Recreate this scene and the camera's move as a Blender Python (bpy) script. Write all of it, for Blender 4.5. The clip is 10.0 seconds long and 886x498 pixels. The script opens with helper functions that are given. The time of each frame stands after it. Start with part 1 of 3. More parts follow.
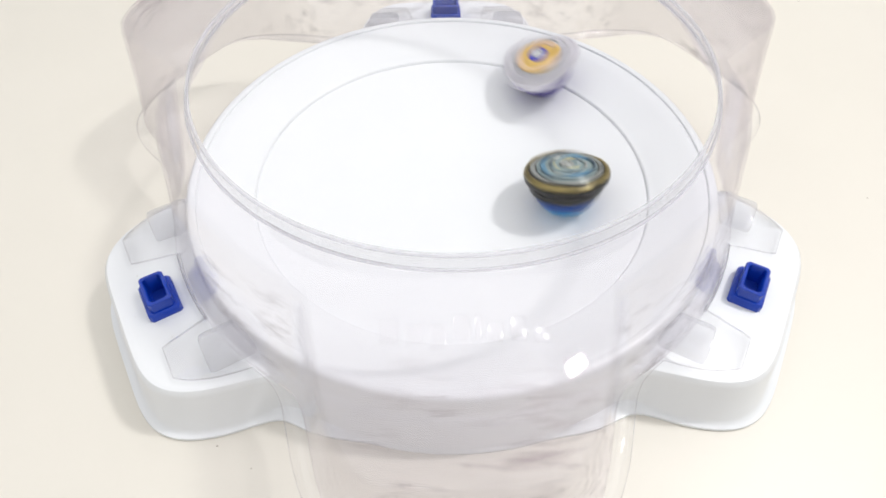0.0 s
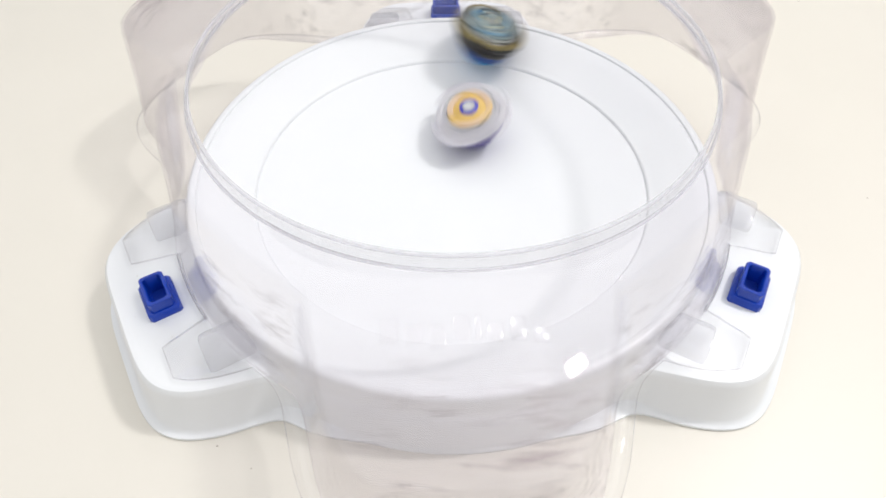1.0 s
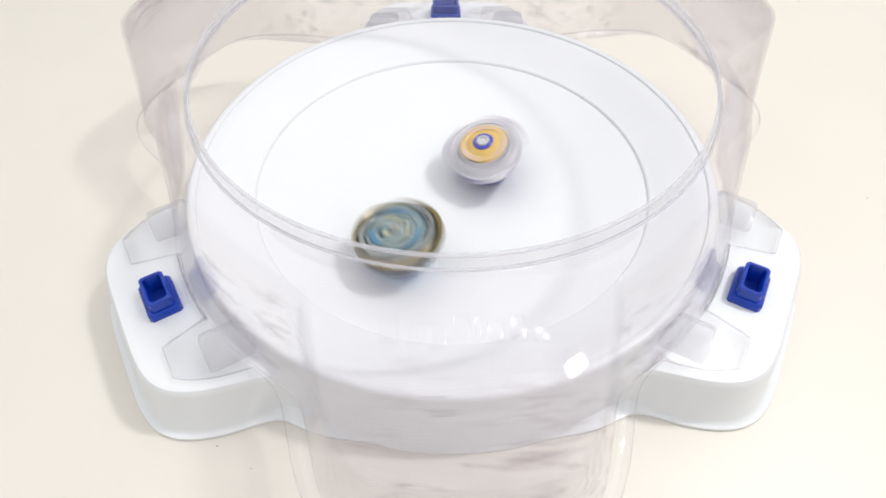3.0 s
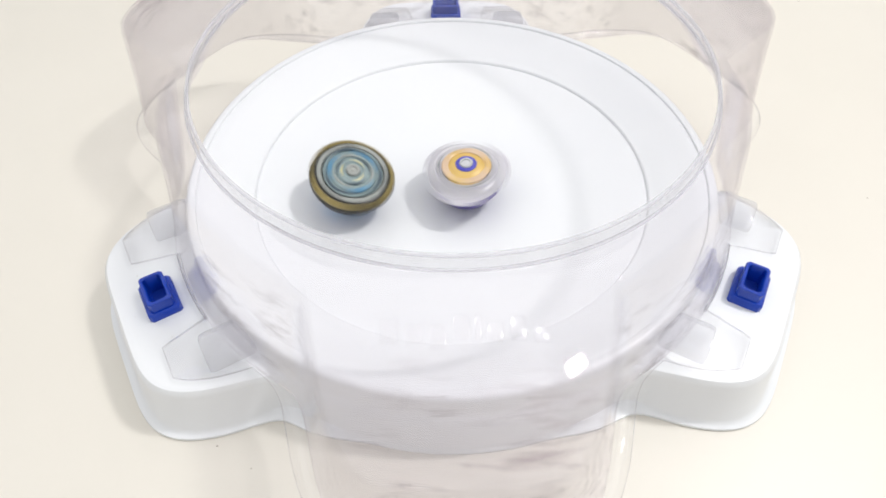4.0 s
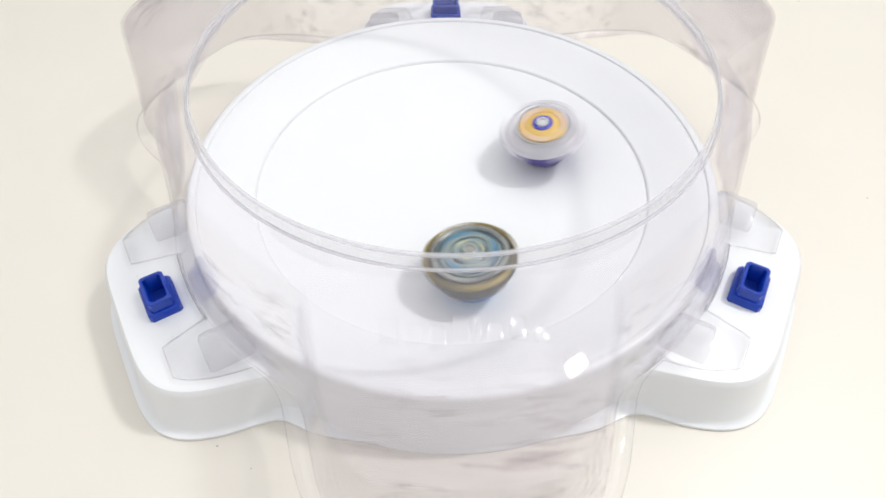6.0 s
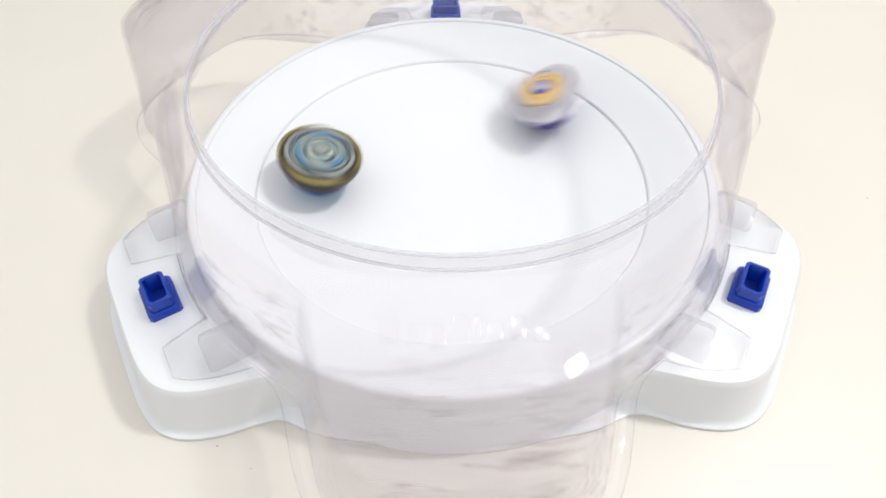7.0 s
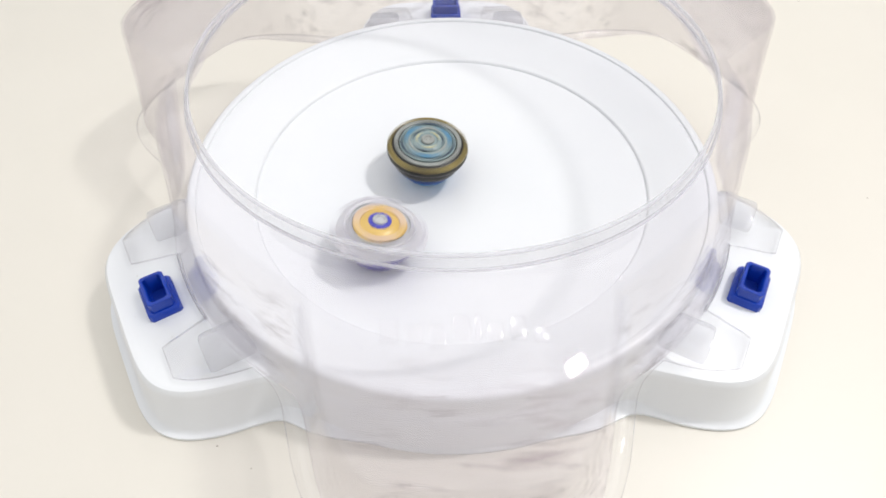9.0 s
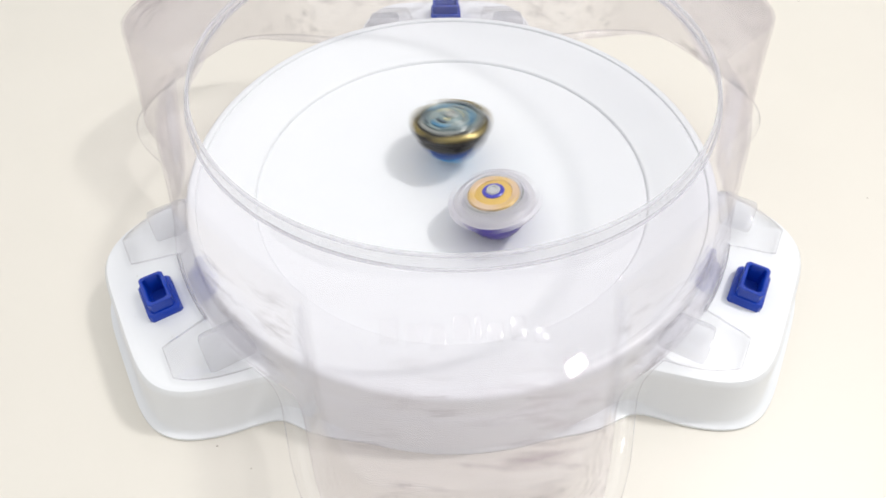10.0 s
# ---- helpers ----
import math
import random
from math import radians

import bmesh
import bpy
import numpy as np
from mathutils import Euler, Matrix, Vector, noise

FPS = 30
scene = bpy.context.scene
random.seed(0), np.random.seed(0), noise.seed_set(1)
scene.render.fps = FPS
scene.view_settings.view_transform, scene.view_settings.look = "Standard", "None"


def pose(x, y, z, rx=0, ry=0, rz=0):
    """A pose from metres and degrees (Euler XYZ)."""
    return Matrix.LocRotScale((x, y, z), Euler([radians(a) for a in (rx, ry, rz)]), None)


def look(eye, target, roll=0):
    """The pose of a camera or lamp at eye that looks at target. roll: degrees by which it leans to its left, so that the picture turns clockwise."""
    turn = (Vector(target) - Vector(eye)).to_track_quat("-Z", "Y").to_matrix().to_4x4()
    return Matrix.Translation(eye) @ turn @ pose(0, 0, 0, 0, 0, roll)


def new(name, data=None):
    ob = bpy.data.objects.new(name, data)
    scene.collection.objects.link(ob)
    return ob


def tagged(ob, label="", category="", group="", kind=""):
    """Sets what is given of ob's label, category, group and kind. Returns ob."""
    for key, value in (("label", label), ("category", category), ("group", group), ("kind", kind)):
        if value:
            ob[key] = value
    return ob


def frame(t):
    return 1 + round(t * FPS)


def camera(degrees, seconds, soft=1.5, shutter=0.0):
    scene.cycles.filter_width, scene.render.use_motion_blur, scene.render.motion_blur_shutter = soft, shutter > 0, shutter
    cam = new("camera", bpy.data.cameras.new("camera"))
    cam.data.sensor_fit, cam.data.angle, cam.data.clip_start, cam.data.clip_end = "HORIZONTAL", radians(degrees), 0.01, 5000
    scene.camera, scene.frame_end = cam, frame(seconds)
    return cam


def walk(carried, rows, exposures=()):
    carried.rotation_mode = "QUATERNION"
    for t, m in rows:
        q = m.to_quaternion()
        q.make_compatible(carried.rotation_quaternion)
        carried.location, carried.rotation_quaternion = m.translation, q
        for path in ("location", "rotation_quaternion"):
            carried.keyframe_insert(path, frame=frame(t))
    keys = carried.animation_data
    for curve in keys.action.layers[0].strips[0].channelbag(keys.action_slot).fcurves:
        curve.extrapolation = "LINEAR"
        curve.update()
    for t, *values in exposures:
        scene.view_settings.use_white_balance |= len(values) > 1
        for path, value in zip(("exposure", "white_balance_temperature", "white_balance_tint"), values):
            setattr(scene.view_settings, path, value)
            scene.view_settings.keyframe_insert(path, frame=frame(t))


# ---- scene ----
cam = camera(69.65, 10.0, soft=1.6, shutter=0.65)
EYE = Vector((0.0005, -0.2725, 0.3085))
YAW, PITCH = radians(-1.226), radians(-51.376)
AHEAD = Vector((math.sin(YAW) * math.cos(PITCH), math.cos(YAW) * math.cos(PITCH), math.sin(PITCH)))
STILL = look(EYE, EYE + AHEAD, -0.405)
walk(cam, [(0.0, STILL), (10.0, STILL)])

# ---- light: a broad fill added under the ceiling and one brighter panel to the side, in a closed pale room ----
scene.view_settings.exposure = 0.0
world = bpy.data.worlds.new("room_air")
world.use_nodes = True
world.node_tree.nodes["Background"].inputs["Color"].default_value = (1.0, 0.97, 0.93, 1)
world.node_tree.nodes["Background"].inputs["Strength"].default_value = 0.3
scene.world = world

KEY = Vector((1.35, 0.15, 2.25))
lamp = new("panel_light", bpy.data.lights.new("panel_light", "AREA"))
lamp.data.shape, lamp.data.size, lamp.data.size_y = "RECTANGLE", 0.13, 0.22
lamp.data.energy, lamp.data.color = 26.5, (1.0, 0.985, 0.965)
lamp.matrix_basis = look(KEY, (0, 0, 0), 30)
# no real lamp: a fill sheet added to lift upright and shaded sides
sheet = new("ceiling_light", bpy.data.lights.new("ceiling_light", "AREA"))
sheet.data.shape, sheet.data.size = "SQUARE", 5.6
sheet.data.energy, sheet.data.color = 74.5, (0.948, 0.973, 1.0)
sheet.matrix_basis = look((0.0, -0.15, 2.30), (0.0, -0.149, 0))


# ---- materials ----
def material(name):
    m = bpy.data.materials.new(name)
    m.use_nodes = True
    nt = m.node_tree
    return m, nt, nt.nodes["Principled BSDF"]


def link(nt, a, b):
    nt.links.new(a, b)


def mottled(name, col, col2, rough, scale=30.0, bump=0.0, bump_scale=400.0, metal=0.0):
    """A surface of two close colours in soft patches, with a fine relief."""
    m, nt, b = material(name)
    tc = nt.nodes.new("ShaderNodeTexCoord")
    n1 = nt.nodes.new("ShaderNodeTexNoise")
    n1.inputs["Scale"].default_value, n1.inputs["Detail"].default_value = scale, 6
    link(nt, tc.outputs["Object"], n1.inputs["Vector"])
    ramp = nt.nodes.new("ShaderNodeValToRGB")
    ramp.color_ramp.elements[0].position, ramp.color_ramp.elements[1].position = 0.35, 0.65
    ramp.color_ramp.elements[0].color, ramp.color_ramp.elements[1].color = (*col, 1), (*col2, 1)
    link(nt, n1.outputs["Fac"], ramp.inputs["Fac"])
    link(nt, ramp.outputs["Color"], b.inputs["Base Color"])
    b.inputs["Roughness"].default_value, b.inputs["Metallic"].default_value = rough, metal
    if bump:
        n2 = nt.nodes.new("ShaderNodeTexNoise")
        n2.inputs["Scale"].default_value, n2.inputs["Detail"].default_value = bump_scale, 4
        link(nt, tc.outputs["Object"], n2.inputs["Vector"])
        bp = nt.nodes.new("ShaderNodeBump")
        bp.inputs["Strength"].default_value, bp.inputs["Distance"].default_value = bump, 0.0004
        link(nt, n2.outputs["Fac"], bp.inputs["Height"])
        link(nt, bp.outputs["Normal"], b.inputs["Normal"])
    return m


def clear_plastic(name, tint, haze, scuffed=True, cloud=(0.80, 0.80, 0.84), rough=0.055):
    """Thin clear moulded plastic: lets light straight through with a faint tint, mirrors by its Fresnel share,
    and carries a milky haze and grey scuffs drawn out along the surface."""
    m, nt, b = material(name)
    out = nt.nodes["Material Output"]
    nt.nodes.remove(b)
    clear = nt.nodes.new("ShaderNodeBsdfTransparent")
    clear.inputs["Color"].default_value = (*tint, 1)
    gloss = nt.nodes.new("ShaderNodeBsdfGlossy")
    gloss.inputs["Roughness"].default_value = rough
    gloss.inputs["Color"].default_value = (0.95, 0.94, 0.95, 1)
    face = nt.nodes.new("ShaderNodeLayerWeight")
    face.inputs["Blend"].default_value = 0.5
    steep = nt.nodes.new("ShaderNodeMath")
    steep.operation = "POWER"
    steep.inputs[1].default_value = 5.0
    link(nt, face.outputs["Facing"], steep.inputs[0])
    fres = nt.nodes.new("ShaderNodeMath")
    fres.operation = "MULTIPLY_ADD"
    fres.inputs[1].default_value, fres.inputs[2].default_value = 0.48, 0.035
    link(nt, steep.outputs[0], fres.inputs[0])
    milk = nt.nodes.new("ShaderNodeBsdfDiffuse")
    milk.inputs["Color"].default_value = (*cloud, 1)
    soft = nt.nodes.new("ShaderNodeBsdfTranslucent")
    soft.inputs["Color"].default_value = (*cloud, 1)
    both = nt.nodes.new("ShaderNodeMixShader")
    both.inputs["Fac"].default_value = 0.5
    link(nt, milk.outputs["BSDF"], both.inputs[1])
    link(nt, soft.outputs["BSDF"], both.inputs[2])
    mix = nt.nodes.new("ShaderNodeMixShader")
    mix.inputs["Fac"].default_value = haze
    link(nt, clear.outputs["BSDF"], mix.inputs[1])
    link(nt, both.outputs["Shader"], mix.inputs[2])
    last = mix.outputs["Shader"]
    if scuffed:
        tc = nt.nodes.new("ShaderNodeTexCoord")
        mp = nt.nodes.new("ShaderNodeMapping")
        mp.inputs["Scale"].default_value = (26, 150, 75)
        n = nt.nodes.new("ShaderNodeTexNoise")
        n.inputs["Scale"].default_value, n.inputs["Detail"].default_value, n.inputs["Roughness"].default_value = 1.7, 8, 0.65
        # streaks run round the cover: arc, reach and height
        axes = nt.nodes.new("ShaderNodeSeparateXYZ")
        link(nt, tc.outputs["Object"], axes.inputs["Vector"])
        turn = nt.nodes.new("ShaderNodeMath")
        turn.operation = "ARCTAN2"
        link(nt, axes.outputs["Y"], turn.inputs[0])
        link(nt, axes.outputs["X"], turn.inputs[1])
        arc = nt.nodes.new("ShaderNodeMath")
        arc.operation = "MULTIPLY"
        arc.inputs[1].default_value = 0.17
        link(nt, turn.outputs[0], arc.inputs[0])
        flat = nt.nodes.new("ShaderNodeVectorMath")
        flat.operation = "MULTIPLY"
        flat.inputs[1].default_value = (1, 1, 0)
        link(nt, tc.outputs["Object"], flat.inputs[0])
        far = nt.nodes.new("ShaderNodeVectorMath")
        far.operation = "LENGTH"
        link(nt, flat.outputs["Vector"], far.inputs[0])
        round_ = nt.nodes.new("ShaderNodeCombineXYZ")
        link(nt, arc.outputs[0], round_.inputs["X"])
        link(nt, far.outputs["Value"], round_.inputs["Y"])
        link(nt, axes.outputs["Z"], round_.inputs["Z"])
        link(nt, round_.outputs["Vector"], mp.inputs["Vector"])
        link(nt, mp.outputs["Vector"], n.inputs["Vector"])
        rp = nt.nodes.new("ShaderNodeValToRGB")
        rp.color_ramp.elements[0].position, rp.color_ramp.elements[1].position = 0.52, 0.74
        rp.color_ramp.elements[0].color, rp.color_ramp.elements[1].color = (0, 0, 0, 1), (0.50, 0.50, 0.50, 1)
        link(nt, n.outputs["Fac"], rp.inputs["Fac"])
        patch = nt.nodes.new("ShaderNodeTexNoise")
        patch.inputs["Scale"].default_value, patch.inputs["Detail"].default_value = 11.0, 2
        link(nt, tc.outputs["Object"], patch.inputs["Vector"])
        where = nt.nodes.new("ShaderNodeValToRGB")
        where.color_ramp.elements[0].position, where.color_ramp.elements[1].position = 0.42, 0.62
        link(nt, patch.outputs["Fac"], where.inputs["Fac"])
        # worn most on the outer parts of the pockets
        span = nt.nodes.new("ShaderNodeMapRange")
        span.inputs["From Min"].default_value, span.inputs["From Max"].default_value = 0.158, 0.186
        span.inputs["To Min"].default_value, span.inputs["To Max"].default_value = 0.05, 1.0
        link(nt, far.outputs["Value"], span.inputs["Value"])
        half = nt.nodes.new("ShaderNodeMath")
        half.operation = "MULTIPLY"
        link(nt, where.outputs["Color"], half.inputs[0])
        # and on the upright walls, where the tops strike
        steep_wall = nt.nodes.new("ShaderNodeMapRange")
        steep_wall.inputs["From Min"].default_value, steep_wall.inputs["From Max"].default_value = 0.106, 0.090
        steep_wall.inputs["To Min"].default_value, steep_wall.inputs["To Max"].default_value = 0.0, 0.7
        link(nt, axes.outputs["Z"], steep_wall.inputs["Value"])
        most = nt.nodes.new("ShaderNodeMath")
        most.operation = "MAXIMUM"
        link(nt, span.outputs["Result"], most.inputs[0])
        link(nt, steep_wall.outputs["Result"], most.inputs[1])
        link(nt, most.outputs[0], half.inputs[1])
        worn = nt.nodes.new("ShaderNodeMath")
        worn.operation = "MULTIPLY"
        link(nt, rp.outputs["Color"], worn.inputs[0])
        link(nt, half.outputs[0], worn.inputs[1])
        dirt = nt.nodes.new("ShaderNodeBsdfDiffuse")
        dirt.inputs["Color"].default_value = (0.30, 0.225, 0.25, 1)
        # a thin grey film of fine scratches over the pockets
        film = nt.nodes.new("ShaderNodeMath")
        film.operation = "MULTIPLY_ADD"
        film.inputs[1].default_value = 0.06
        link(nt, span.outputs["Result"], film.inputs[0])
        link(nt, worn.outputs[0], film.inputs[2])
        mix2 = nt.nodes.new("ShaderNodeMixShader")
        link(nt, film.outputs[0], mix2.inputs["Fac"])
        link(nt, last, mix2.inputs[1])
        link(nt, dirt.outputs["BSDF"], mix2.inputs[2])
        last = mix2.outputs["Shader"]
    shine = nt.nodes.new("ShaderNodeMixShader")
    link(nt, fres.outputs[0], shine.inputs["Fac"])
    link(nt, last, shine.inputs[1])
    link(nt, gloss.outputs["BSDF"], shine.inputs[2])
    link(nt, shine.outputs["Shader"], out.inputs["Surface"])
    return m


M_TABLE = mottled("cream_laminate", (0.752, 0.714, 0.646), (0.772, 0.734, 0.666), 0.42, 5.0, 0.10, 900.0)
M_WALL = mottled("pale_wall_paint", (0.85, 0.845, 0.835), (0.87, 0.865, 0.855), 0.8, 3.0, 0.2, 200.0)
M_FLOOR = mottled("grey_floor", (0.50, 0.46, 0.42), (0.56, 0.52, 0.47), 0.6, 4.0)
M_WHITE = mottled("white_plastic", (0.80, 0.815, 0.84), (0.82, 0.833, 0.855), 0.33, 14.0, 0.012, 600.0)
M_CLEAR = clear_plastic("clear_plastic", (0.981, 0.974, 0.984), 0.035, True, (0.94, 0.94, 0.97), 0.03)
M_FLANGE = clear_plastic("thin_clear_flange", (0.997, 0.996, 0.998), 0.006, False)
M_HEM = clear_plastic("cut_plastic_edge", (0.965, 0.96, 0.965), 0.06, False, (0.72, 0.72, 0.74))
M_BEAD = clear_plastic("thick_clear_edge", (0.98, 0.98, 0.99), 0.30, False, (0.92, 0.92, 0.95))
M_HOUSING = clear_plastic("hazy_clear_plastic", (0.985, 0.984, 0.990), 0.22, False, (0.74, 0.74, 0.79), 0.12)
M_LIP = clear_plastic("milky_clear_edge", (0.975, 0.973, 0.98), 0.10, False, (0.90, 0.90, 0.93))
M_MARK = clear_plastic("clear_raised_plastic", (0.992, 0.990, 0.993), 0.03, False, (0.95, 0.945, 0.96), 0.22)
M_PEG = mottled("blue_plastic", (0.002, 0.034, 0.35), (0.003, 0.045, 0.42), 0.32, 60.0, 0.05, 900.0)
M_CHIP = mottled("grey_blue_chip", (0.18, 0.245, 0.255), (0.29, 0.365, 0.37), 0.28, 180.0)
M_CHIP_BLUE = mottled("bright_blue_inlay", (0.06, 0.17, 0.29), (0.09, 0.27, 0.43), 0.3, 150.0)
M_BOLT = mottled("polished_bolt", (0.48, 0.49, 0.52), (0.62, 0.63, 0.65), 0.22, 120.0, metal=0.3)
M_STEEL = mottled("worn_steel", (0.26, 0.28, 0.27), (0.40, 0.41, 0.39), 0.3, 120.0, metal=0.4)
M_SLATE = mottled("dark_slate_inlay", (0.035, 0.06, 0.085), (0.06, 0.09, 0.12), 0.3, 150.0)
M_PALEGOLD = mottled("pale_gold_inlay", (0.55, 0.52, 0.28), (0.68, 0.63, 0.38), 0.3, 150.0, metal=0.3)
M_BRASS = mottled("gold_plate", (0.215, 0.17, 0.065), (0.335, 0.27, 0.11), 0.3, 150.0, metal=0.6)
M_BLACK = mottled("black_plastic", (0.010, 0.009, 0.008), (0.022, 0.019, 0.014), 0.3, 150.0)
M_NAVY = mottled("royal_blue_plastic", (0.003, 0.040, 0.22), (0.005, 0.065, 0.32), 0.3, 150.0)
M_CYAN = mottled("cyan_plastic", (0.02, 0.27, 0.55), (0.03, 0.36, 0.65), 0.3, 150.0)
M_GOLD = mottled("orange_gold_paint", (0.62, 0.40, 0.10), (0.72, 0.50, 0.17), 0.3, 150.0)
M_PEACH = mottled("peach_plastic", (0.62, 0.44, 0.30), (0.70, 0.54, 0.40), 0.35, 150.0)
M_RINGBLUE = mottled("violet_blue_ring", (0.06, 0.06, 0.42), (0.09, 0.09, 0.50), 0.3, 150.0)
M_VIOLET = mottled("violet_plastic", (0.045, 0.025, 0.22), (0.06, 0.035, 0.28), 0.3, 150.0)
M_FROST = clear_plastic("frosted_clear_plastic", (0.95, 0.94, 0.97), 0.62, False, (0.97, 0.965, 0.98), 0.30)
M_CRUMB = mottled("dark_crumb", (0.40, 0.35, 0.29), (0.48, 0.43, 0.36), 0.8, 300.0)


# ---- mesh helpers ----
def finish(bm, name, mat, smooth=38):
    bmesh.ops.recalc_face_normals(bm, faces=bm.faces)
    me = bpy.data.meshes.new(name)
    bm.to_mesh(me)
    bm.free()
    me.materials.append(mat)
    for f in me.polygons:
        f.use_smooth = smooth > 0
    if 0 < smooth < 180:
        me.set_sharp_from_angle(angle=radians(smooth))
    return me


def part(name, bm, mat, parent=None, label="", smooth=38):
    """Links a bmesh as one mesh object under a thing or a part."""
    ob = new(name, finish(bm, name, mat, smooth))
    ob.parent = parent
    if label:
        tagged(ob, label)
    return ob


def thing(name, label, category, group="", m=None):
    ob = tagged(new(name), label, category, group)
    if m is not None:
        ob.matrix_basis = m
    return ob


def loft(rings, close_first=False, close_last=False):
    """Rings of equally many points, joined in turn by quads."""
    bm = bmesh.new()
    vs = [[bm.verts.new(q) for q in ring] for ring in rings]
    n = len(rings[0])
    for a, b in zip(vs, vs[1:]):
        for i in range(n):
            bm.faces.new((a[i], a[(i + 1) % n], b[(i + 1) % n], b[i]))
    for flag, ring in ((close_first, vs[0]), (close_last, vs[-1])):
        if flag:
            c = bm.verts.new(sum((v.co for v in ring), Vector()) / n)
            for i in range(n):
                bm.faces.new((ring[i], ring[(i + 1) % n], c))
    return bm


def lathe(profile, n=72, wave=0.0, lobes=3, twist=0.0, lift=0.0, ring_only=False):
    """A turned body from (radius, height) pairs; wave and lobes make its outline uneven, twist skews the lobes with height."""
    rings = []
    for r, z in profile:
        ring = []
        for i in range(n):
            a = 2 * math.pi * i / n
            s = math.cos(lobes * (a + twist * z * 100))
            rr = r * (1 + wave * s)
            ring.append((rr * math.cos(a), rr * math.sin(a), z + lift * s * r))
        rings.append(ring)
    return loft(rings, not ring_only, not ring_only)


def box(size, at=(0, 0, 0), bevel=0.0, segments=2, taper=1.0):
    bm = bmesh.new()
    bmesh.ops.create_cube(bm, size=1.0)
    for v in bm.verts:
        k = taper if v.co.z > 0 else 1.0
        v.co = Vector((v.co.x * size[0] * k, v.co.y * size[1] * k, v.co.z * size[2])) + Vector(at)
    if bevel:
        bmesh.ops.bevel(bm, geom=bm.edges[:], offset=bevel, segments=segments, affect="EDGES", profile=0.5)
    return bm


def arc_piece(r0, r1, z0, z1, a0, a1, n=10, bevel=0.0):
    """A curved block between two radii and two angles."""
    bm = bmesh.new()
    cols = []
    for i in range(n + 1):
        a = radians(a0 + (a1 - a0) * i / n)
        c, s = math.cos(a), math.sin(a)
        cols.append([bm.verts.new((r * c, r * s, z)) for r, z in ((r0, z0), (r1, z0), (r1, z1), (r0, z1))])
    for p, q in zip(cols, cols[1:]):
        for k in range(4):
            bm.faces.new((p[k], p[(k + 1) % 4], q[(k + 1) % 4], q[k]))
    bm.faces.new(cols[0])
    bm.faces.new(cols[-1][::-1])
    if bevel:
        bmesh.ops.bevel(bm, geom=bm.edges[:], offset=bevel, segments=1, affect="EDGES")
    return bm


# ---- the room and the table ----
def slab(name, size, at, mat, kind="structure", label="", bevel=0.0):
    ob = new(name, finish(box(size, (0, 0, 0), bevel), name, mat, 0 if not bevel else 30))
    ob.location = at
    return tagged(ob, label, kind=kind)


# unseen room shell, its walls and ceiling pale to bounce light onto the stadium
slab("floor", (6.2, 6.2, 0.1), (0, 0, -0.80), M_FLOOR)
slab("ceiling", (6.2, 6.2, 0.1), (0, 0, 2.45), M_WALL)
slab("wall_north", (6.2, 0.1, 3.15), (0, 3.05, 0.825), M_WALL)
slab("wall_south", (6.2, 0.1, 3.15), (0, -3.05, 0.825), M_WALL)
slab("wall_east", (0.1, 6.0, 3.15), (3.05, 0, 0.825), M_WALL)
slab("wall_west", (0.1, 6.0, 3.15), (-3.05, 0, 0.825), M_WALL)

table = thing("table", "cream laminate table under the white toy stadium", "table")
part("tabletop", box((1.8, 1.3, 0.03), (0, 0.05, -0.015), 0.003), M_TABLE, table)
for sx in (-1, 1):
    for sy in (-1, 1):
        part("leg", box((0.05, 0.05, 0.72), (0.84 * sx, 0.05 + 0.59 * sy, -0.39), 0.004), M_WALL, table)

# ---- the stadium: a white bowl with three lugs ----
TURN = radians(1.87)
N = 720
LUGS = [radians(a) + TURN for a in (-150, -30, 90)]
POCKETS = [radians(a) + TURN for a in (-90, 30, 150)]


def off(a, centres):
    """The smallest turn from a to one of the centres."""
    return min(((a - c + math.pi) % (2 * math.pi) - math.pi for c in centres), key=abs)


def box_radius(d, u, v, n, narrow=0.0):
    """The reach of a rounded box, u long and v to each side at its root, narrowing outwards, at the turn d from its axis."""
    if abs(d) > 1.5:
        return 0.0
    return ((math.cos(d) / u) ** n + ((abs(math.sin(d)) + narrow * math.cos(d)) / v) ** n) ** (-1 / n)


def smax(a, b, m=28):
    k = max(a, b)
    return k * ((a / k) ** m + (b / k) ** m) ** (1 / m)


def floor_height(r):
    if r < 0.1157:
        return 0.022 + 0.0147 * (r / 0.1157) ** 2
    return 0.0367 + (r - 0.1157) * 0.4322


def socket(levels, closed=False):
    """A square-cornered tube through half-widths and heights, with the corners cut."""
    loops = []
    for hx, hy, z in levels:
        k = 0.0013
        loops.append([(hx - k, -hy, z), (hx, -hy + k, z), (hx, hy - k, z), (hx - k, hy, z), (-hx + k, hy, z), (-hx, hy - k, z), (-hx, -hy + k, z), (-hx + k, -hy, z)])
    return loft(loops, False, closed)


